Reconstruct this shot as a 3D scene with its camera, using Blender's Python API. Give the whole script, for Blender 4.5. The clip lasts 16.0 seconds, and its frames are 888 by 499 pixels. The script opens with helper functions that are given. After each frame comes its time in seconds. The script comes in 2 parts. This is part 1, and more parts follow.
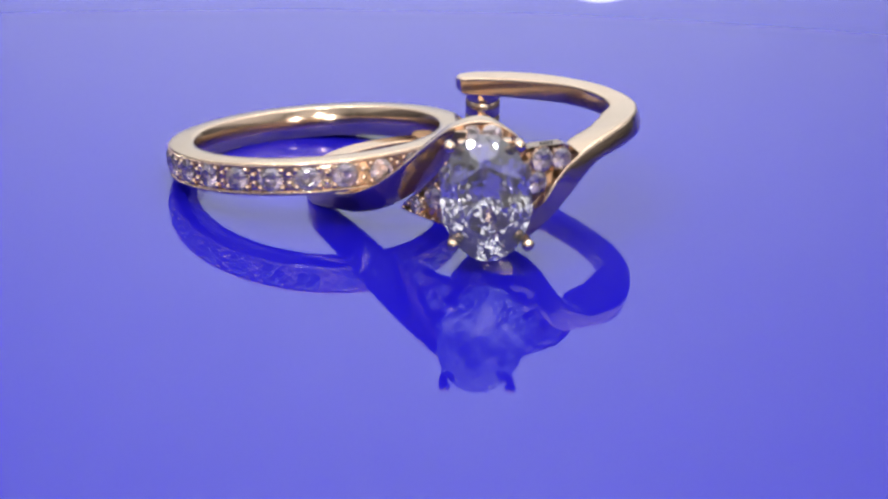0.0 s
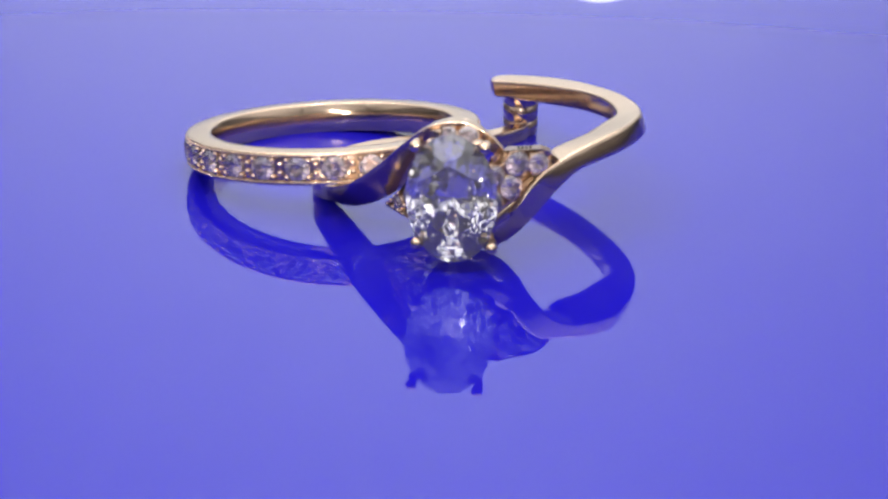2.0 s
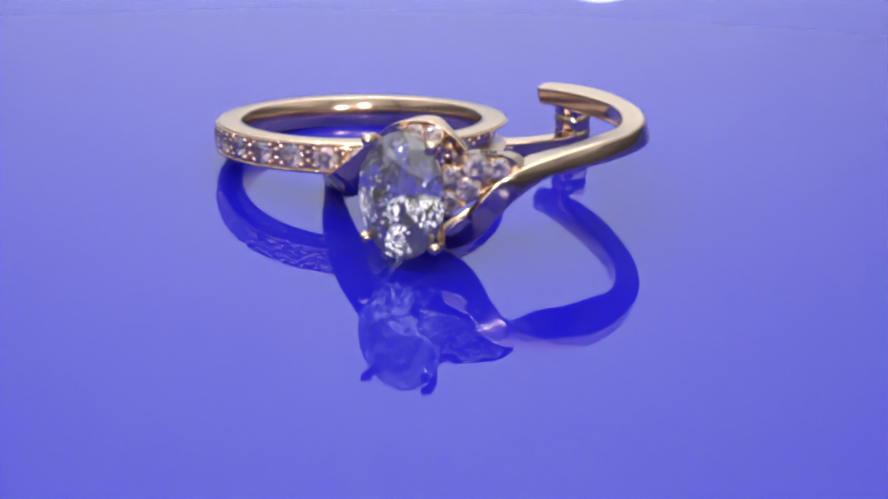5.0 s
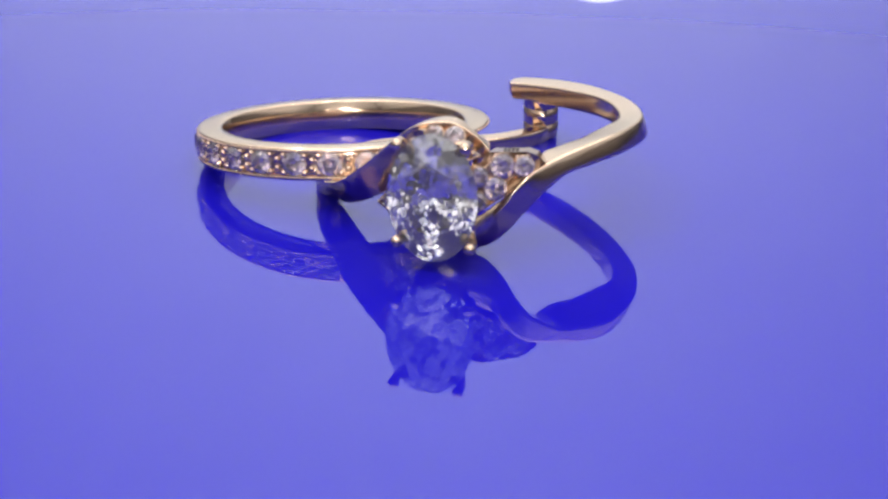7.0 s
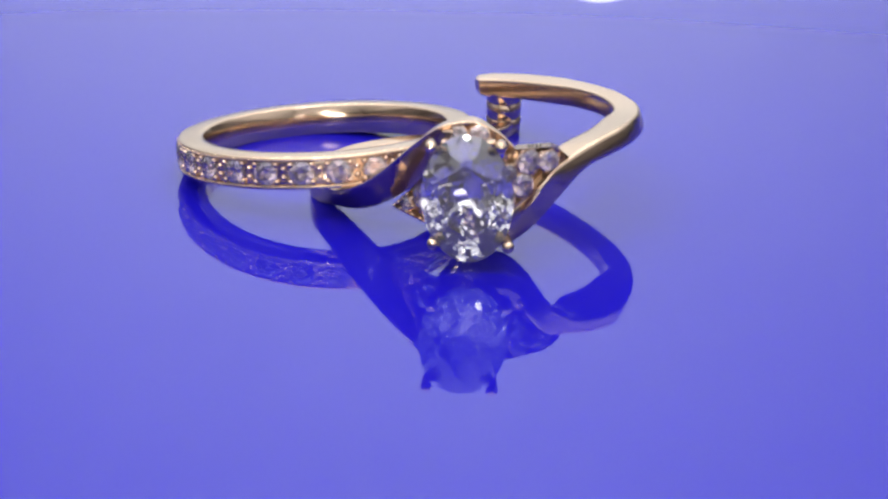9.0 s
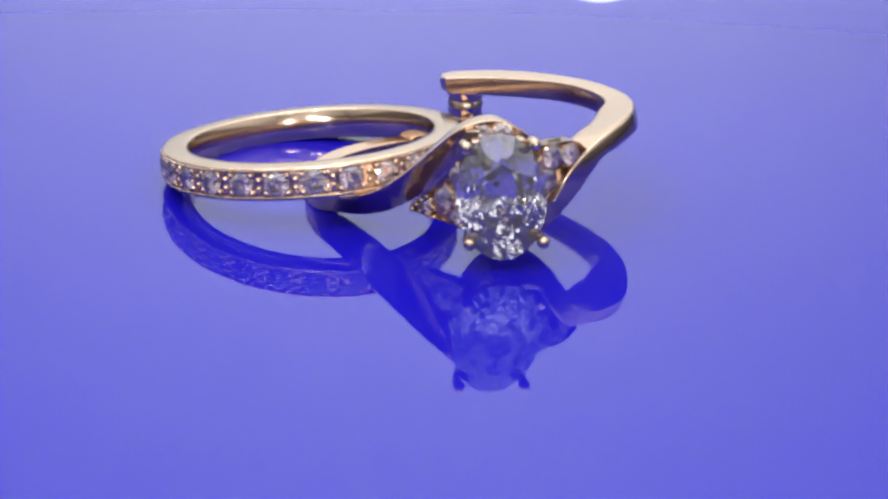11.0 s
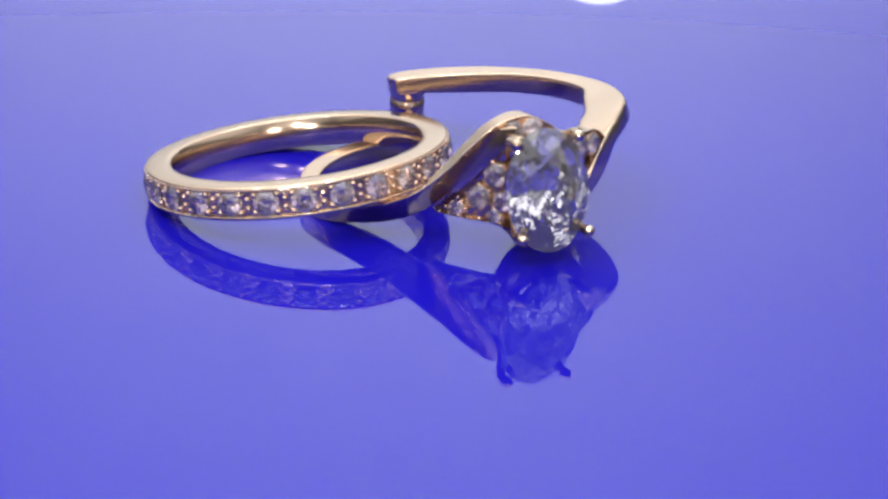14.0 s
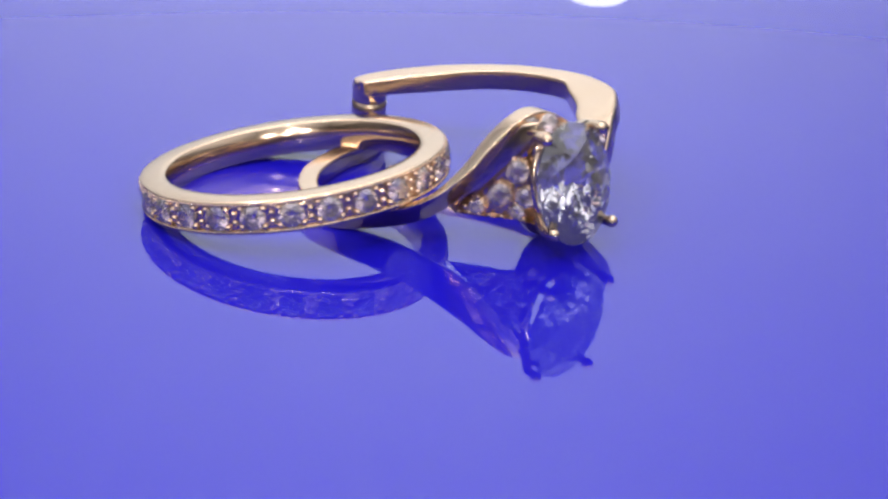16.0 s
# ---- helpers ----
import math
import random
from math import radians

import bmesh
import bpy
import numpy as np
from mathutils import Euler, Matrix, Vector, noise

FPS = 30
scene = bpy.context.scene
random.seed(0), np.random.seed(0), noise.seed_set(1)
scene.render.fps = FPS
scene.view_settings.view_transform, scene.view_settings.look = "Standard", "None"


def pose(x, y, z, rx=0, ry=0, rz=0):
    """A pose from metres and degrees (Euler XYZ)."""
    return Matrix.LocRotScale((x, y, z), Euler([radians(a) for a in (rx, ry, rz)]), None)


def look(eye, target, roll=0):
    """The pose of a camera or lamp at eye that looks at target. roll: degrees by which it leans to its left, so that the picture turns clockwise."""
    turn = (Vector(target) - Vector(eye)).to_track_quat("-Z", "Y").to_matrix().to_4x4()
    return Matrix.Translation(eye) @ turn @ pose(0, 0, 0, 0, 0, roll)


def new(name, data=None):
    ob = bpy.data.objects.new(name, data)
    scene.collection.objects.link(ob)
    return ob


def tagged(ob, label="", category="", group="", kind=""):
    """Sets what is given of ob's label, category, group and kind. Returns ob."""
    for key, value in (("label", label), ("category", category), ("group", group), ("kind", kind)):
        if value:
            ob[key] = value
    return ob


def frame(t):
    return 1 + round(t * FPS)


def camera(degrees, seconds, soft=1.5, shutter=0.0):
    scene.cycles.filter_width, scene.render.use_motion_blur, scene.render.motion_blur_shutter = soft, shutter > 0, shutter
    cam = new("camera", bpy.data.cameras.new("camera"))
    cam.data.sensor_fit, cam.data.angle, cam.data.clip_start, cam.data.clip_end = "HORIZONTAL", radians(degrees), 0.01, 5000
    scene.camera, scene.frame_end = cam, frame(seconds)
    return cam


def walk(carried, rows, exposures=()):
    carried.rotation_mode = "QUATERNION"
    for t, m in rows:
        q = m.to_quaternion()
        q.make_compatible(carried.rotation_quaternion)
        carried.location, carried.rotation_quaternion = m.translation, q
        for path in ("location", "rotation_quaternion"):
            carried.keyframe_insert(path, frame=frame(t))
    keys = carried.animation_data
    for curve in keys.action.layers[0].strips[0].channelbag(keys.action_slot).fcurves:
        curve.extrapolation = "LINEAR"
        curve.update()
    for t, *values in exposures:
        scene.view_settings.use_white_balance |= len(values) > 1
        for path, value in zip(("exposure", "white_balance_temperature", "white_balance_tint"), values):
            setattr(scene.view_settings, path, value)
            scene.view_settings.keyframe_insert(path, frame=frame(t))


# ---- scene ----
U = 0.000563  # one plan unit of the jewellery, in metres
G = -0.5  # the pane's upper face, in plan units
SPIN, TURN_BACK = 5.183, 5.05  # turntable: degrees a second, and the moment at which it reverses

cam = camera(28.0, 16.0, soft=2.7)
EYE = Vector((0.0, -200.0 * U, 75.48 * U))
AIM = EYE + Vector((0.0, math.cos(radians(22.284)), -math.sin(radians(22.284))))
walk(cam, [(0.0, look(EYE, AIM, 1.38)), (16.0, look(EYE, AIM, 1.38))])

# ---- world and lamps: an added out-of-view tent, white back and roof, other sides darkened low ----
world = bpy.data.worlds.new("tent_surroundings")
scene.world = world
world.use_nodes = True
world.node_tree.nodes["Background"].inputs[0].default_value = (0.75, 0.8, 1.0, 1)
world.node_tree.nodes["Background"].inputs[1].default_value = 0.02
scene.view_settings.exposure = 0.0


def area_lamp(name, eye, target, sx, sy, watts, colour=(1, 1, 1)):
    lamp = bpy.data.lights.new(name, "AREA")
    lamp.shape, lamp.size, lamp.size_y, lamp.energy, lamp.color = "RECTANGLE", sx, sy, watts, colour
    ob = new(name, lamp)
    ob.matrix_world = look(eye, target)
    return ob


area_lamp("ceiling_lamp", (0.0, 0.01, 0.488), (0.0, 0.01, 0.0), 0.68, 0.94, 3.0, (1.0, 0.99, 0.97))
# Two added, unseen fill lamps brighten the back wall that the plate mirrors.
area_lamp("backdrop_fill", (-0.05, 0.27, -0.045), (-0.05, 0.52, 0.33), 0.56, 0.03, 1.02, (0.97, 1.0, 1.0))
area_lamp("backdrop_fill", (-0.05, 0.16, 0.465), (-0.05, 0.5, 0.24), 0.56, 0.03, 1.0, (0.97, 1.0, 1.0))
area_lamp("back_lamp", (0.0505, 0.485, 0.1035), (0.018, 0.055, 0.0), 0.023, 0.0105, 0.0018, (0.9, 0.92, 1.0)).data.shape = "ELLIPSE"
for x, y, z in ((-0.05, -0.18, 0.30), (0.06, -0.14, 0.33), (-0.16, -0.10, 0.28), (0.055, -0.42, 0.055), (-0.075, -0.40, 0.075), (0.16, -0.36, 0.11), (0.0, -0.40, 0.15)):
    area_lamp("spot_lamp", (x, y, z), (0, 0, 0), 0.010, 0.010, 0.25, (1.0, 0.96, 0.90))

# ---- materials ----


def material(name):
    m = bpy.data.materials.new(name)
    m.use_nodes = True
    nt = m.node_tree
    return m, nt, nt.nodes["Principled BSDF"]


def gold(name, colour, rough, grain):
    """Polished gold alloy: faint cloudy tarnish and fine polishing lines."""
    m, nt, b = material(name)
    co = nt.nodes.new("ShaderNodeTexCoord")
    big = nt.nodes.new("ShaderNodeTexNoise")
    big.inputs["Scale"].default_value, big.inputs["Detail"].default_value = 420, 3
    fine = nt.nodes.new("ShaderNodeTexNoise")
    fine.inputs["Scale"].default_value, fine.inputs["Detail"].default_value = 5200, 4
    nt.links.new(co.outputs["Object"], big.inputs["Vector"])
    nt.links.new(co.outputs["Object"], fine.inputs["Vector"])
    mix = nt.nodes.new("ShaderNodeMix")
    mix.data_type = "RGBA"
    mix.inputs["A"].default_value = (*colour, 1)
    mix.inputs["B"].default_value = (colour[0] * 0.93, colour[1] * 0.88, colour[2] * 0.82, 1)
    nt.links.new(big.outputs["Fac"], mix.inputs["Factor"])
    nt.links.new(mix.outputs["Result"], b.inputs["Base Color"])
    ramp = nt.nodes.new("ShaderNodeMapRange")
    ramp.inputs["To Min"].default_value, ramp.inputs["To Max"].default_value = rough * 0.6, rough * 1.5
    nt.links.new(fine.outputs["Fac"], ramp.inputs["Value"])
    nt.links.new(ramp.outputs["Result"], b.inputs["Roughness"])
    bump = nt.nodes.new("ShaderNodeBump")
    bump.inputs["Strength"].default_value, bump.inputs["Distance"].default_value = grain, 0.00002
    nt.links.new(fine.outputs["Fac"], bump.inputs["Height"])
    nt.links.new(bump.outputs["Normal"], b.inputs["Normal"])
    b.inputs["Metallic"].default_value = 1.0
    return m


GOLD = gold("polished_gold", (0.71, 0.545, 0.42), 0.15, 0.12)
GOLD_WORN = gold("bead_gold", (0.71, 0.54, 0.42), 0.17, 0.2)


def glass(name, ior, colour=(1, 1, 1), rough=0.0):
    m = bpy.data.materials.new(name)
    m.use_nodes = True
    nt = m.node_tree
    nt.nodes.remove(nt.nodes["Principled BSDF"])
    g = nt.nodes.new("ShaderNodeBsdfGlass")
    g.inputs["IOR"].default_value, g.inputs["Roughness"].default_value = ior, rough
    g.inputs["Color"].default_value = (*colour, 1)
    nt.links.new(g.outputs["BSDF"], nt.nodes["Material Output"].inputs["Surface"])
    return m


def cut_stone(name, colour, haze, cells, tilt):
    """Diamond: clear, each facet broken into small glints, with a painted pale veil that lifts its darks."""
    m = glass(name, 2.42, colour)
    nt = m.node_tree
    g = [n for n in nt.nodes if n.type == "BSDF_GLASS"][0]
    co = nt.nodes.new("ShaderNodeTexCoord")
    v = nt.nodes.new("ShaderNodeTexVoronoi")
    v.inputs["Scale"].default_value = cells
    nt.links.new(co.outputs["Object"], v.inputs["Vector"])
    geo = nt.nodes.new("ShaderNodeNewGeometry")
    turn = nt.nodes.new("ShaderNodeVectorMath")
    turn.operation = "MULTIPLY_ADD"
    turn.inputs[1].default_value = (tilt, tilt, tilt)
    nt.links.new(v.outputs["Color"], turn.inputs[0])
    nt.links.new(geo.outputs["Normal"], turn.inputs[2])
    less = nt.nodes.new("ShaderNodeVectorMath")
    less.operation = "SUBTRACT"
    less.inputs[1].default_value = (tilt / 2, tilt / 2, tilt / 2)
    nt.links.new(turn.outputs["Vector"], less.inputs[0])
    unit = nt.nodes.new("ShaderNodeVectorMath")
    unit.operation = "NORMALIZE"
    nt.links.new(less.outputs["Vector"], unit.inputs[0])
    nt.links.new(unit.outputs["Vector"], g.inputs["Normal"])
    d = nt.nodes.new("ShaderNodeBsdfDiffuse")
    d.inputs["Color"].default_value = (0.82, 0.77, 0.80, 1)
    mix = nt.nodes.new("ShaderNodeMixShader")
    mix.inputs[0].default_value = haze
    nt.links.new(g.outputs["BSDF"], mix.inputs[1])
    nt.links.new(d.outputs["BSDF"], mix.inputs[2])
    nt.links.new(mix.outputs["Shader"], nt.nodes["Material Output"].inputs["Surface"])
    return m


DIAMOND = cut_stone("diamond", (0.99, 0.98, 0.99), 0.04, 1500, 0.16)
# The small stones' pink tint paints in reflections of their gold seats.
MELEE = cut_stone("small_diamond", (0.97, 0.91, 0.925), 0.03, 3500, 0.16)


def painted(name, colour, dark, scale, rough):
    m, nt, b = material(name)
    co = nt.nodes.new("ShaderNodeTexCoord")
    n = nt.nodes.new("ShaderNodeTexNoise")
    n.inputs["Scale"].default_value, n.inputs["Detail"].default_value = scale, 5
    nt.links.new(co.outputs["Object"], n.inputs["Vector"])
    mix = nt.nodes.new("ShaderNodeMix")
    mix.data_type = "RGBA"
    mix.inputs["A"].default_value, mix.inputs["B"].default_value = (*colour, 1), (*dark, 1)
    nt.links.new(n.outputs["Fac"], mix.inputs["Factor"])
    nt.links.new(mix.outputs["Result"], b.inputs["Base Color"])
    b.inputs["Roughness"].default_value = rough
    return m


BLUE = painted("blue_acrylic", (0.008, 0.005, 0.355), (0.007, 0.0045, 0.33), 18, 0.02)
BLUE.node_tree.nodes["Principled BSDF"].inputs["IOR"].default_value = 1.5
CLOTH = painted("white_tent_cloth", (0.80, 0.815, 0.83), (0.74, 0.755, 0.78), 60, 0.9)
GREY = painted("grey_panel_cloth", (0.12, 0.115, 0.125), (0.09, 0.087, 0.095), 60, 0.9)
DARK = painted("dark_cloth", (0.045, 0.042, 0.042), (0.03, 0.028, 0.028), 60, 0.9)

# ---- mesh helpers ----


def obj(name, bm, mat, parent=None, base=(0, 0, 0), label="", smooth=True, units=True, crisp=0):
    """Links a bmesh as one mesh object. Its points are in plan units, and base is the plan place of its parent."""
    if units:
        bmesh.ops.translate(bm, verts=bm.verts, vec=-Vector(base))
        bmesh.ops.scale(bm, verts=bm.verts, vec=(U, U, U))
    bmesh.ops.recalc_face_normals(bm, faces=bm.faces)
    me = bpy.data.meshes.new(name)
    bm.to_mesh(me)
    bm.free()
    for f in me.polygons:
        f.use_smooth = smooth
    if crisp:
        me.set_sharp_from_angle(angle=radians(crisp))
    me.materials.append(mat)
    ob = new(name, me)
    ob.parent = parent
    if label:
        tagged(ob, label=label)
    return ob


def box_bm(x0, y0, z0, x1, y1, z1):
    bm = bmesh.new()
    bmesh.ops.create_cube(bm, size=1)
    bmesh.ops.scale(bm, verts=bm.verts, vec=(x1 - x0, y1 - y0, z1 - z0))
    bmesh.ops.translate(bm, verts=bm.verts, vec=((x0 + x1) / 2, (y0 + y1) / 2, (z0 + z1) / 2))
    return bm


def spline(rows, steps):
    """Rows of numbers, glided through (Catmull-Rom), steps samples to a span."""
    rows = [np.array(r, float) for r in rows]
    ext = [2 * rows[0] - rows[1]] + rows + [2 * rows[-1] - rows[-2]]
    out = []
    for i in range(1, len(ext) - 2):
        a, b, c, d = ext[i - 1:i + 3]
        for k in range(steps):
            t = k / steps
            out.append(0.5 * (2 * b + (c - a) * t + (2 * a - 5 * b + 4 * c - d) * t * t + (3 * b - a - 3 * c + d) * t ** 3))
    return out + [rows[-1]]


def sweep_bm(rows, steps=8, power=5.0, around=24):
    """A bar along rows (x, y, z, half thickness, half height, up x, up y, up z) with a rounded oblong section."""
    s = spline(rows, steps)
    bm = bmesh.new()
    rings = []
    for i, r in enumerate(s):
        tan = Vector(s[min(i + 1, len(s) - 1)][:3] - s[max(i - 1, 0)][:3]).normalized()
        up = Vector(r[5:8])
        side = tan.cross(up).normalized()
        up = side.cross(tan)
        ring = []
        for k in range(around):
            a = 2 * math.pi * (k + 0.5) / around
            c, q = math.cos(a), math.sin(a)
            cs = math.copysign(abs(c) ** (2 / power), c) * r[3]
            qs = math.copysign(abs(q) ** (2 / power), q) * r[4]
            ring.append(bm.verts.new(Vector(r[:3]) + side * cs + up * qs))
        rings.append(ring)
    for a, b in zip(rings[:-1], rings[1:]):
        for k in range(around):
            bm.faces.new((a[k], a[(k + 1) % around], b[(k + 1) % around], b[k]))
    bm.faces.new(rings[0])
    bm.faces.new(rings[-1])
    return bm


def brilliant_cut():
    """A round brilliant of girdle radius 1, cut from a rod facet by facet: table, stars, mains, halves and pavilion."""
    bm = bmesh.new()
    bmesh.ops.create_cone(bm, cap_ends=True, segments=48, radius1=1, radius2=1, depth=3)

    def facet(turn, slope, r, z, up):
        a, q = radians(turn), radians(slope)
        no = Vector((math.cos(a) * math.sin(q), math.sin(a) * math.sin(q), math.cos(q) * up))
        co = Vector((r * math.cos(a), r * math.sin(a), z))
        got = bmesh.ops.bisect_plane(bm, geom=bm.verts[:] + bm.edges[:] + bm.faces[:], dist=1e-6, plane_co=co, plane_no=no, clear_outer=True)
        rim = [e for e in got["geom_cut"] if isinstance(e, bmesh.types.BMEdge) and e.is_boundary]
        if rim:
            bmesh.ops.edgeloop_fill(bm, edges=rim)

    dice = random.Random(5)
    facet(0, 0, 0, 0.32, 1)
    for k in range(8):
        facet(45 * k, 34.5, 1.0, 0.025, 1)
    for k in range(16):
        facet(22.5 * k + 11.25, 41.5, 1.0, 0.02, 1)
        facet(22.5 * k, 38.5 + dice.uniform(-1.0, 1.0), 0.0, -0.873, -1)
    for k in range(24):
        facet(15 * k + 7.5, 41.3 + dice.uniform(-1.3, 1.3), 0.45, -0.520, -1)
    for k in range(40):
        facet(9 * k + 4.5, 44.5 + dice.uniform(-1.5, 1.5), 1.0, -0.02, -1)
    for k in range(8):
        facet(45 * k + 22.5, 21.5, 0.525, 0.32, 1)
    return bm


ROUND_CUT = brilliant_cut()


def brilliant_bm(rx, ry, m):
    """A brilliant-cut stone, table towards +z of the pose m, girdle half axes rx and ry."""
    bm = ROUND_CUT.copy()
    bmesh.ops.scale(bm, verts=bm.verts, vec=(rx, ry, min(rx, ry)))
    bmesh.ops.transform(bm, verts=bm.verts, matrix=m)
    return bm


def ball_bm(c, r, seg=10):
    bm = bmesh.new()
    bmesh.ops.create_uvsphere(bm, u_segments=seg, v_segments=max(6, seg * 2 // 3), radius=r)
    bmesh.ops.translate(bm, verts=bm.verts, vec=c)
    return bm


def axes(origin, x, z):
    """A pose with that origin, z along z and x as near as can be along x."""
    z = Vector(z).normalized()
    x = Vector(x)
    x = (x - z * x.dot(z)).normalized()
    y = z.cross(x)
    m = Matrix((x, y, z)).transposed().to_4x4()
    m.translation = origin
    return m


def loft_bm(rows, steps=8, power=6.0, around=32, bulge=0.0):
    """A bar whose section has four glided corners. Rows: outer top, outer low, inner low, inner top, three numbers each."""
    s = spline(rows, steps)
    bm = bmesh.new()
    rings = []
    for r in s:
        ot, ol, il, it = (Vector(r[i:i + 3]) for i in (0, 3, 6, 9))
        ring = []
        for k in range(around):
            a = 2 * math.pi * (k + 0.5) / around
            c, q = math.cos(a), math.sin(a)
            x = (1 + math.copysign(abs(c) ** (2 / power), c)) / 2
            y = (1 + math.copysign(abs(q) ** (2 / power), q)) / 2
            swell = (ot + ol - it - il).normalized() * bulge * max(0.0, 2 * x - 1) * 4 * y * (1 - y)
            ring.append(bm.verts.new(il.lerp(ol, x).lerp(it.lerp(ot, x), y) + swell))
        rings.append(ring)
    for a, b in zip(rings[:-1], rings[1:]):
        for k in range(around):
            bm.faces.new((a[k], a[(k + 1) % around], b[(k + 1) % around], b[k]))
    bm.faces.new(rings[0])
    bm.faces.new(rings[-1])
    return bm


def prism_bm(front, back, bevel=0.15):
    """A solid between two outlines of as many corners, its edges rounded."""
    bm = bmesh.new()
    a = [bm.verts.new(v) for v in front]
    b = [bm.verts.new(v) for v in back]
    bm.faces.new(a)
    bm.faces.new(b[::-1])
    for k in range(len(a)):
        n = (k + 1) % len(a)
        bm.faces.new((a[k], b[k], b[n], a[n]))
    bmesh.ops.recalc_face_normals(bm, faces=bm.faces)
    if bevel:
        bmesh.ops.bevel(bm, geom=list(bm.edges), offset=bevel, segments=2, profile=0.6, affect="EDGES")
    return bm


def thing(name, base, label, category):
    ob = new(name)
    ob.empty_display_size = 0.002
    ob.matrix_world = Matrix.Translation(Vector(base) * U)
    return tagged(ob, label, category)


# ---- the out-of-view tent, added to shape light and reflections, and the turntable ----
for nm, dims, mat, lab in (
        ("wall_back", (-0.36, 0.50, -0.06, 0.36, 0.51, 0.50), CLOTH, "white translucent cloth wall of the light tent"),
        ("wall_left", (-0.36, -0.50, -0.06, -0.35, 0.50, 0.50), CLOTH, "unseen white cloth side wall added to bounce light"),
        ("wall_right", (0.35, -0.50, -0.06, 0.36, 0.50, 0.50), CLOTH, "unseen white cloth side wall added to bounce light"),
        ("wall_front", (-0.36, -0.51, -0.06, 0.36, -0.50, 0.50), CLOTH, "unseen white cloth front added to brighten the stones"),
        ("ceiling", (-0.36, -0.51, 0.50, 0.36, 0.51, 0.51), CLOTH, "unseen white cloth roof added above the rings"),
        ("floor", (-0.36, -0.51, -0.07, 0.36, 0.51, -0.06 + G * U), DARK, "unseen dark cloth floor added below the turntable")):
    tagged(obj(nm, box_bm(*dims), mat, units=False), label=lab, kind="structure")
# Added unseen panels darken what the rings mirror from low front and sides.
for dims in ((-0.346, -0.496, -0.055, 0.346, -0.490, 0.17), (-0.346, -0.488, -0.055, -0.340, 0.488, 0.12), (0.340, -0.488, -0.055, 0.346, 0.488, 0.12)):
    tagged(obj("shade_panel", box_bm(*dims), GREY, units=False), label="unseen grey panel added low down to darken reflections", kind="structure")


def disc_bm(r, z0, z1, seg=128):
    bm = bmesh.new()
    bmesh.ops.create_cone(bm, cap_ends=True, segments=seg, radius1=r, radius2=r, depth=z1 - z0)
    bmesh.ops.translate(bm, verts=bm.verts, vec=(0, 0, (z0 + z1) / 2))
    return bm


turntable = tagged(new("turntable"), "round polished deep blue acrylic display turntable", "turntable")
turntable.location = (0, 0, -0.06 + G * U)
plate = obj("plate", disc_bm(0.1045, -0.016, 0.0), BLUE, turntable, label="deep blue polished acrylic plate", smooth=False, units=False)
plate.location = (0, 0, 0.06)
foot = obj("foot", disc_bm(0.06, -0.06, -0.016), DARK, turntable, label="dark round foot", smooth=False, units=False)
foot.location = (0, 0, 0.06)

# ---- the diamond band, leaning on the other ring's shank ----
RC = Vector((-10.55, 14.80, 5.45))
RN = Vector((-0.0216, 0.1452, 1.0)).normalized()
RO, RI, RW = 18.2, 15.1, 3.85
RM = axes(RC - RN * RW / 2, (1, 0, 0), RN)
band_base = (RC.x, RC.y, G)


def lathe_bm(profile, m, seg=160):
    bm = bmesh.new()
    rings = []
    for k in range(seg):
        a = 2 * math.pi * k / seg
        rings.append([bm.verts.new(m @ Vector((r * math.cos(a), r * math.sin(a), z))) for r, z in profile])
    n = len(profile)
    for k in range(seg):
        a, b = rings[k], rings[(k + 1) % seg]
        for j in range(n):
            bm.faces.new((a[j], b[j], b[(j + 1) % n], a[(j + 1) % n]))
    return bm


def on_ring(r, a, z=0.0):
    return RM @ Vector((r * math.cos(a), r * math.sin(a), z))


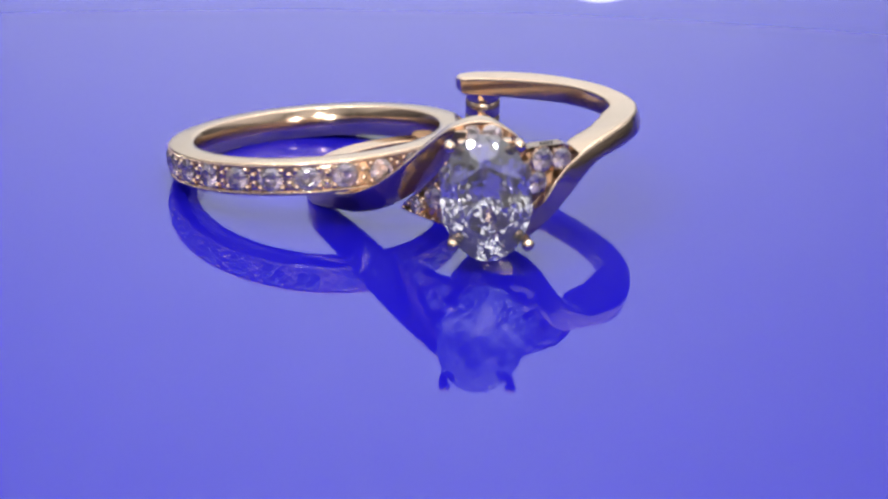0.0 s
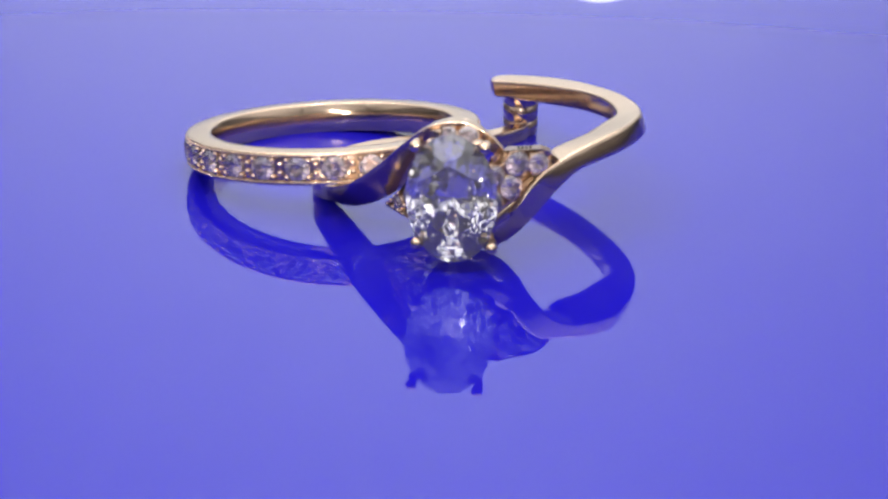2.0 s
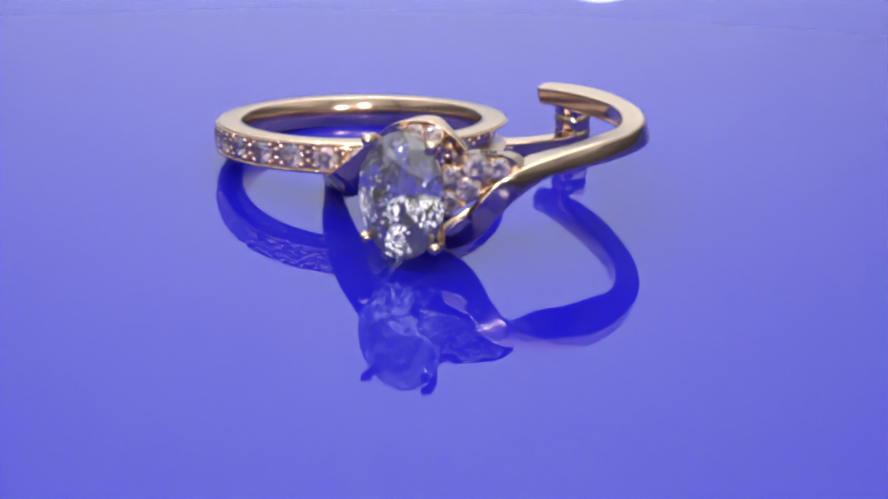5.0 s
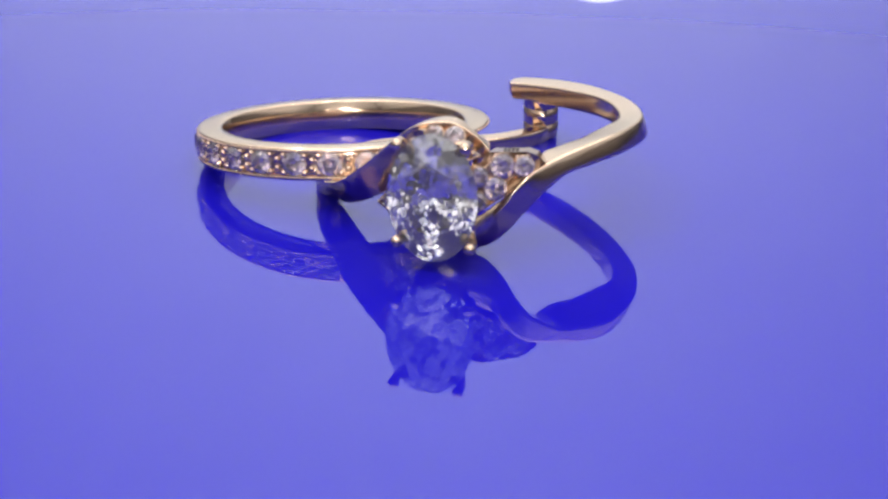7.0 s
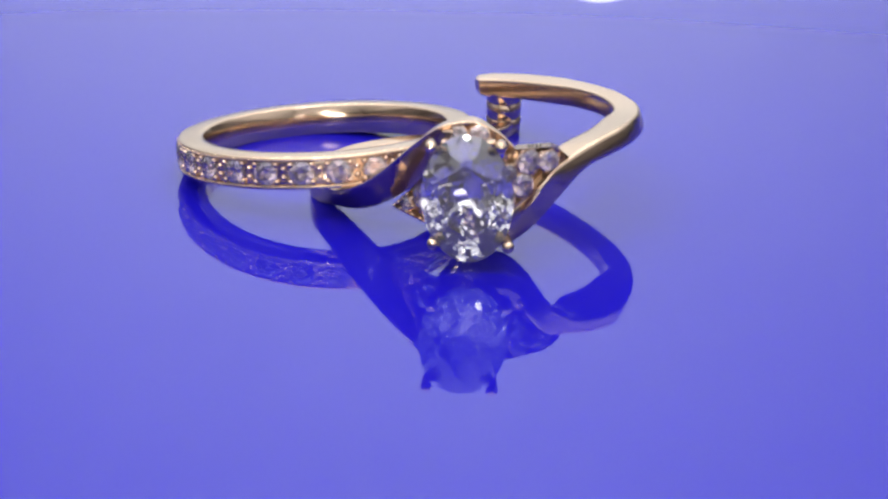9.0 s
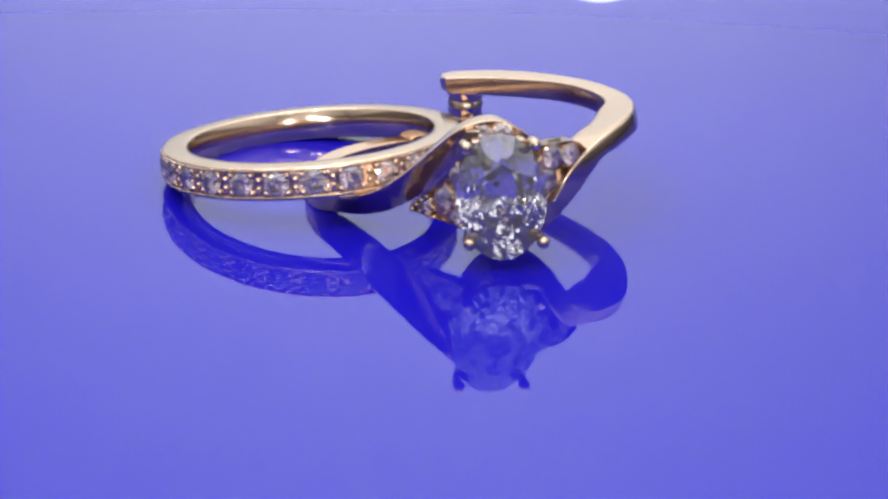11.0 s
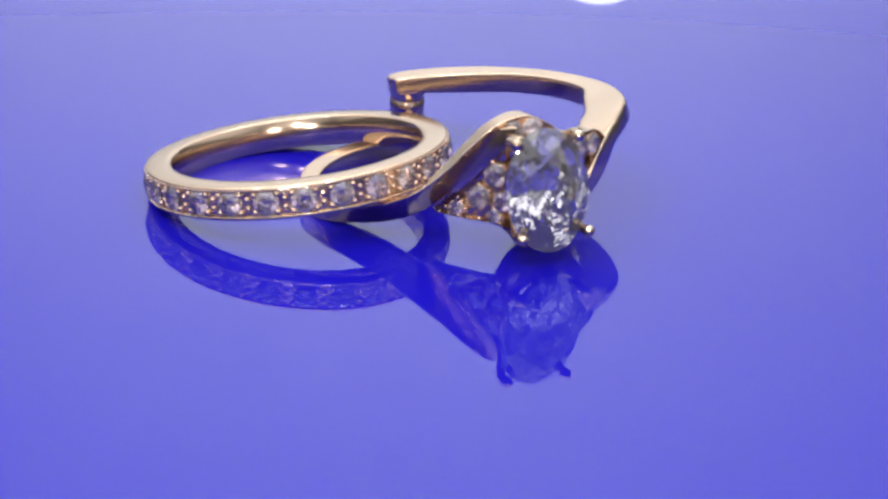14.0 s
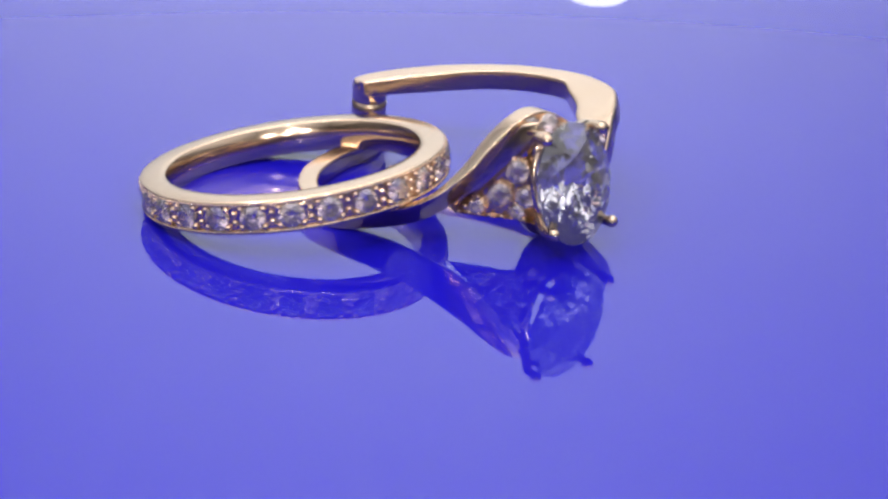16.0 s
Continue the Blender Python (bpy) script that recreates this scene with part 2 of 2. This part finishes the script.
def build_band():
    ring = thing("diamond_band", band_base, "yellow gold half-eternity ring set with a row of small diamonds", "ring")
    h = RW / 2
    prof = [(RI + 0.15, h), (RI + 0.9, h + 0.03), (RO - 0.25, h), (RO - 0.06, h - 0.06), (RO, h - 0.22), (RO, h - 0.45), (RO - 0.10, h - 0.52),
            (RO - 1.40, h - 0.58), (RO - 1.40, -h + 0.58),
            (RO - 0.10, -h + 0.52), (RO, -h + 0.45), (RO, -h + 0.22), (RO - 0.06, -h + 0.06), (RO - 0.25, -h), (RI + 0.15, -h),
            (RI + 0.02, -h + 0.15), (RI - 0.12, 0), (RI + 0.02, h - 0.15)]
    obj("band", lathe_bm(prof, RM), GOLD, ring, band_base)
    step = radians(13.7)
    first = -7
    for i in range(first, 6):
        a = radians(-115.5) + i * step
        out = on_ring(1, a) - on_ring(0, a)
        obj("diamond", brilliant_bm(1.45, 1.45, axes(on_ring(RO - 0.08, a), RN, out)), MELEE, ring, band_base, smooth=False)
        seat = lathe_bm([(1.44, -0.25), (1.46, -0.07), (1.55, -0.2), (1.55, -0.9), (1.44, -0.9)], axes(on_ring(RO - 0.1, a), RN, out), 24)
        obj("seat", seat, GOLD_WORN, ring, band_base)
    for i in range(first, 7):
        a = radians(-115.5) + (i - 0.5) * step
        for z, da in ((1.02, -0.048), (1.02, 0.048), (-1.02, -0.048), (-1.02, 0.048)):
            obj("bead", ball_bm(on_ring(RO - 0.10, a + da, z), 0.37, 10), GOLD_WORN, ring, band_base)
        shape = ((-1.95, 1.36), (1.95, 1.36), (1.0, 0.62), (0.74, 0.0), (1.0, -0.62), (1.95, -1.36), (-1.95, -1.36), (-1.0, -0.62), (-0.74, 0.0), (-1.0, 0.62))
        obj("bridge", prism_bm([on_ring(RO - 0.22, a + d / RO, z) for d, z in shape], [on_ring(RO - 1.38, a + d / RO * 0.9, z) for d, z in shape], 0.1), GOLD_WORN, ring, band_base)
        for z in (0.5, -0.5):
            obj("bead", ball_bm(on_ring(RO - 0.22, a, z), 0.4, 10), GOLD_WORN, ring, band_base)
    for z in (h - 0.36, -h + 0.36):
        bm = bmesh.new()
        for i in range(300):
            a = 2 * math.pi * i / 300
            m = Matrix.Translation(on_ring(RO, a, z))
            bmesh.ops.create_icosphere(bm, subdivisions=2, radius=0.14, matrix=m)
        tagged(obj("milgrain", bm, GOLD_WORN, ring, band_base, label="fine beaded gold edge"), kind="stuff")
    return ring


diamond_band = build_band()

# ---- the bypass ring with the oval stone ----
EB = (2.0, 1.0, G)
HN = Vector((-0.38, -0.915, 0.13)).normalized()
HR = Vector((0.93, -0.37, 0.0))
HR = (HR - HN * HR.dot(HN)).normalized()
HU = HN.cross(HR)
C = Vector((-5.0, -20.3, 7.75))


def head(r, u, n=0.0):
    """A place by the oval stone: to its right, up, and out along its axis."""
    return C + HR * r + HU * u + HN * n


def leaf(ring, outline, gems, n0, k, r0, deep, slot):
    """A small pointed gold plate set with diamonds, beside the oval stone. Its face leans back as n = n0 + k (r - r0)."""
    def at(r, u, lift=0.0):
        return head(r, u, n0 + k * (r - r0) + lift)

    face = (HN - HR * k).normalized()
    front = [at(r, u) for r, u in outline]
    mid = sum(front, Vector()) / len(front)
    back = [v - HN * deep + (mid - v) * 0.08 for v in front]
    bm = prism_bm(front, back, 0.0)
    dish = max((f for f in bm.faces if len(f.verts) > 4), key=lambda f: f.calc_center_median().dot(HN))
    bmesh.ops.inset_region(bm, faces=[dish], thickness=0.34)
    bmesh.ops.translate(bm, verts=dish.verts, vec=-HN * 1.25)
    plate_ob = obj("side_plate", bm, GOLD, ring, EB, label="pointed gold plate set with small diamonds", smooth=False)
    for r, u, size in gems:
        size *= 1.1
        c = at(r, u, 0.12)
        obj("diamond", brilliant_bm(size, size, axes(c, HR, face)), MELEE, plate_ob, EB, smooth=False)
        m = axes(c, HR, face)
        obj("seat", lathe_bm([(size * 1.0, -0.25), (size * 1.02, -0.05), (size * 1.13, -0.2), (size * 1.13, -1.2), (size * 1.0, -1.2)], m, 20), GOLD_WORN, plate_ob, EB)
        for q in range(6):
            a = math.pi / 4 + q * math.pi / 3 + r
            obj("bead", ball_bm(m @ Vector((size * 1.08 * math.cos(a), size * 1.08 * math.sin(a), -0.48)), 0.30, 10), GOLD_WORN, plate_ob, EB)
    edge = outline + outline[:1]
    for (r1, u1), (r2, u2) in zip(edge[:-1], edge[1:]):
        count = max(1, round(math.hypot(r2 - r1, u2 - u1) / 0.85))
        for q in range(count):
            f = q / count
            if abs(r1 + (r2 - r1) * f) < 3.2 or u1 + (u2 - u1) * f > -1.0 - 0.25 * slot * r2:
                continue
            c = at(r1 + (r2 - r1) * f, u1 + (u2 - u1) * f, 0.05)
            obj("bead", ball_bm(c + (mid - c) * 0.07, 0.28, 8), GOLD_WORN, plate_ob, EB)
    return plate_ob


def build_bypass():
    ring = thing("bypass_ring", EB, "yellow gold bypass ring with an oval diamond and an opened shank", "ring")

    def plan(ox, oy, ix, iy, tall, lift=0.0):
        """A section of the opened shank, whose upper face lies in one leaning plane but for its lifted outer edge."""
        a = Vector((ox, oy, 8.05 + 0.131 * ox - 0.081 * oy + lift))
        b = Vector((ix, iy, 8.05 + 0.131 * ix - 0.081 * iy))
        d = Vector((-0.131, 0.081, 1.0)).normalized() * tall
        out = (a - b).normalized() * 0.45 * tall / 2.7
        return (*a, *(a - d + out), *(b - d), *b)

    right = [plan(12.0, 21.9, 11.95, 21.5, 0.5, -0.9), plan(12.2, 22.5, 11.9, 21.0, 1.6, -0.35), plan(12.7, 23.0, 12.0, 20.6, 2.1, -0.08), plan(13.3, 23.1, 12.4, 20.2, 2.3), plan(14.9, 22.3, 13.4, 19.1, 2.3), plan(17.8, 18.9, 15.9, 15.6, 2.6), plan(20.4, 14.2, 18.4, 11.0, 2.7),
             plan(22.1, 9.0, 19.9, 7.2, 2.7), plan(23.1, 3.8, 20.6, 3.0, 2.7), plan(23.1, -1.2, 20.4, -1.2, 2.7), plan(22.1, -5.5, 19.4, -4.4, 2.65, 0.2),
             plan(20.1, -9.3, 17.2, -6.4, 2.6, 0.5), plan(16.9, -13.0, 13.6, -9.6, 2.6, 0.85), plan(13.1, -15.2, 10.3, -11.5, 2.5, 0.7), plan(10.2, -16.4, 8.2, -13.5, 2.3, 0.3)]
    # its outer side widens into a strip that sweeps down under the stone to the plate
    right += [(6.5, -18.1, 9.75, 7.5, -18.2, 6.9, 6.8, -16.8, 6.7, 6.0, -17.2, 9.3),
              (4.4, -18.8, 8.0, 5.4, -18.1, 4.5, 4.6, -17.0, 4.4, 3.9, -18.0, 7.8),
              (2.8, -19.0, 5.8, 3.9, -16.9, 2.1, 3.2, -16.0, 2.0, 2.3, -18.1, 5.6),
              (1.5, -17.6, 4.6, 1.9, -15.7, 0.2, 1.4, -14.9, 0.2, 1.0, -16.8, 4.4),
              (-1.2, -16.6, 4.8, -0.8, -14.9, -0.45, -0.9, -14.1, -0.45, -1.2, -15.8, 4.6),
              (-4.0, -15.6, 5.0, -3.6, -14.4, 0.3, -3.5, -13.6, 0.3, -3.8, -14.8, 4.8),
              (-6.0, -14.4, 5.4, -5.8, -14.0, 2.4, -5.6, -13.4, 2.4, -5.8, -13.8, 5.2)]
    obj("right_shank", loft_bm(right, power=9.0, bulge=0.15), GOLD, ring, EB, label="polished gold arm sweeping under the oval diamond", crisp=40)
    left = [(1.9, -16.2, 11.8, 1.6, -15.6, 10.4, 1.9, -14.8, 10.4, 2.2, -15.0, 11.8),
            (0.4, -15.4, 13.3, 0.2, -14.9, 11.6, 0.5, -13.9, 11.6, 0.7, -14.0, 13.3),
            (-2.3, -14.2, 14.5, -2.0, -13.7, 12.6, -1.4, -12.0, 12.4, -1.2, -11.6, 14.3),
            (-5.9, -13.3, 13.95, -4.4, -12.5, 11.2, -3.6, -10.8, 11.0, -4.3, -10.7, 13.7),
            (-8.5, -11.8, 11.6, -6.0, -10.2, 7.8, -5.3, -9.2, 7.9, -6.6, -9.2, 11.4),
            (-10.9, -10.2, 8.8, -7.9, -7.6, 4.5, -7.2, -6.9, 4.6, -9.2, -8.3, 8.8),
            (-13.0, -7.6, 6.1, -10.1, -5.4, 2.4, -9.5, -4.8, 2.5, -11.6, -6.4, 6.1),
            (-14.2, -3.8, 4.1, -11.6, -2.3, 0.9, -10.9, -2.0, 1.0, -12.4, -3.0, 4.1),
            (-15.0, 0.8, 2.9, -12.9, 1.4, 0.0, -12.0, 1.5, 0.0, -12.6, 1.0, 2.9)]
    low = [(-14.9, 6.2, -0.48, -12.6, 5.6, -0.48), (-12.6, 12.0, -0.48, -10.7, 10.6, -0.48), (-6.6, 16.6, -0.48, -5.6, 14.4, -0.48),
           (1.3, 18.6, -0.48, 1.4, 16.2, -0.48), (8.6, 18.9, -0.48, 8.8, 16.5, -0.48), (14.6, 21.6, -0.48, 15.4, 19.4, -0.48), (17.2, 24.0, -0.48, 18.2, 22.4, -0.48)]
    tops = (2.4, 2.3, 2.2, 2.0, 1.7, 1.5, 1.5)
    left += [(a, b, h, a, b, c, d, e, f, d, e, h) for (a, b, c, d, e, f), h in zip(low, tops)]
    obj("left_shank", loft_bm(left, power=9.0), GOLD, ring, EB, crisp=30)
    m = axes((17.0, 23.8, -0.5), (1, 0, 0), (-0.05, -0.08, 1))
    barrel = [(0.05, 0.05), (2.0, 0.05), (2.25, 0.3), (2.3, 2.1), (2.15, 2.2), (2.15, 2.35), (2.3, 2.45), (2.3, 4.3), (2.15, 4.4), (2.15, 4.55), (2.3, 4.65),
              (2.3, 6.6), (2.1, 6.9), (0.05, 6.9)]
    obj("clasp_barrel", lathe_bm(barrel, m, 40), GOLD, ring, EB, label="round gold clasp barrel")
    # head
    stone = obj("oval_diamond", brilliant_bm(4.98, 7.0, axes(head(-0.05, 0.2), HR + HU * 0.084, HN)), DIAMOND, ring, EB,
                label="clear oval brilliant-cut diamond", smooth=False)
    for r, u in ((-4.06, 5.9), (3.35, 6.09), (-3.6, -4.75), (4.5, -4.8)):
        base = head(r * 0.45, u * 0.45, -6.2)
        mid = head(r * 1.0, u * 1.0, -1.0)
        tip = head(r * 1.0, u * 1.0, 0.75)
        rows = [(*base, 0.5, 0.5, *HR), (*(base.lerp(mid, 0.6)), 0.5, 0.5, *HR), (*mid, 0.55, 0.55, *HR), (*tip, 0.6, 0.6, *HR)]
        pr = obj("prong", sweep_bm(rows, 5, 2.0, 10), GOLD, ring, EB)
        obj("prong_tip", ball_bm(tip, 0.7, 16), GOLD, pr, EB)
    # the basket under the stone: two oval rails, posts, and a wall towards the crest
    for n, k, w in ((-2.8, 0.72, 0.34), (-5.4, 0.5, 0.4)):
        bm = bmesh.new()
        ringv = []
        for i in range(48):
            a = 2 * math.pi * i / 48
            c, q = math.cos(a), math.sin(a)
            ringv.append([bm.verts.new(head((5.0 * k + w * math.cos(b)) * c, (7.0 * k + w * math.cos(b)) * q + 0.2, n + w * math.sin(b)))
                          for b in [2 * math.pi * j / 8 for j in range(8)]])
        for i in range(48):
            for j in range(8):
                bm.faces.new((ringv[i][j], ringv[(i + 1) % 48][j], ringv[(i + 1) % 48][(j + 1) % 8], ringv[i][(j + 1) % 8]))
        obj("basket_rail", bm, GOLD, ring, EB)
    for r, u in ((-2.6, 5.9), (2.3, 6.0)):
        obj("basket_post", sweep_bm([(*head(r, u, -1.3), 0.55, 0.3, *HU), (*head(r * 0.97, u * 1.0, -3.0), 0.55, 0.3, *HU), (*head(r * 0.9, u * 0.96, -5.0), 0.55, 0.3, *HU)], 4, 4.0, 12),
            GOLD, ring, EB)
    back = ((-3.6, 3.8), (-3.2, 6.0), (-1.6, 7.3), (0.5, 7.5), (2.2, 6.7), (3.3, 4.4), (0.0, 5.2))
    obj("basket_wall", prism_bm([head(r, u, -6.2) for r, u in back], [head(r, u, -7.0) for r, u in back], 0.15), GOLD, ring, EB)
    for r in (-1.5, 0.9):
        m = axes(head(r, 6.1, -5.3), HR, HN * 0.9 + HU * 0.4)
        gem = obj("crest_diamond", brilliant_bm(1.15, 1.15, m), MELEE, ring, EB, label="small diamond behind the oval stone's top", smooth=False)
        obj("seat", lathe_bm([(1.14, -0.2), (1.17, 0.0), (1.3, -0.15), (1.3, -1.1), (1.14, -1.1)], m, 24), GOLD_WORN, gem, EB)
    leaf(ring, ((-8.8, -3.5), (-7.2, -1.6), (-5.6, 0.6), (-4.0, 2.8), (-2.9, 4.6), (-2.6, 0.0), (-2.9, -4.6), (-4.4, -4.1), (-6.4, -3.9)),
         ((-7.25, -2.7, 0.8), (-5.5, -1.3, 1.2), (-4.1, 1.35, 1.2), (-3.6, -1.6, 1.0), (-4.3, -3.3, 0.75)), -5.0, 1.23, -4.0, 2.2, False)
    leaf(ring, ((10.9, 3.7), (9.9, 4.6), (8.9, 5.0), (5.0, 5.0), (3.6, 4.2), (3.0, 1.0), (3.3, -2.6), (4.6, -1.7), (6.4, -0.3), (8.8, 1.7)),
         ((8.8, 3.35, 1.05), (6.55, 3.4, 1.25), (6.0, 0.9, 1.15), (4.3, 2.2, 1.0), (4.2, -0.6, 1.05)), -4.0, -0.55, 5.0, 3.6, True)
    under = ((9.4, 1.9), (6.4, -0.7), (3.7, -2.9), (2.9, -5.0), (5.2, -4.0), (7.8, -1.2))
    obj("gallery", prism_bm([head(r, u, -4.6 - 0.55 * (r - 5)) for r, u in under], [head(r, u, -6.6 - 0.55 * (r - 5)) for r, u in under], 0.2), GOLD, ring, EB)
    for k in range(4):
        r = 6.3 + 0.42 * k
        n = -4.0 - 0.55 * (r - 5) - 1.5
        outline = ((r, n), (r + 0.26, n), (r + 0.26, n - 0.6), (r, n - 0.6))
        obj("stamp_mark", prism_bm([head(a, 5.03, b) for a, b in outline], [head(a, 4.9, b) for a, b in outline], 0.0), DARK, ring, EB, label="tiny dark stamped mark")
    wing = ((-7.6, -1.7), (-6.4, 1.4), (-4.7, 4.2), (-3.2, 6.6), (-1.9, 6.9), (-2.6, 3.4), (-5.2, 0.0))
    obj("gallery", prism_bm([head(r, u, -5.9 + 1.23 * (r + 4)) for r, u in wing], [head(r, u, -8.2 + 1.23 * (r + 4)) for r, u in wing], 0.2), GOLD, ring, EB)
    return ring


bypass_ring = build_bypass()


def motions():
    """The turntable carries both rings, turns one way, and then back, leaning a very little at one end of its turn."""
    for ob, base in ((turntable, (0, 0, G - 0.06 / U)), (diamond_band, band_base), (bypass_ring, EB)):
        rows = []
        for k in range(65):
            t = k * 0.25
            a = SPIN * math.sqrt((t - TURN_BACK) ** 2 + 0.15 ** 2)
            lean = 0.085 * max(0.0, (a - 30) / 27) ** 1.5
            rows.append((t, pose(0, 0, 0, -lean, 0, 0) @ pose(0, 0, 0, 0, 0, a) @ Matrix.Translation(Vector(base) * U)))
        walk(ob, rows)


motions()
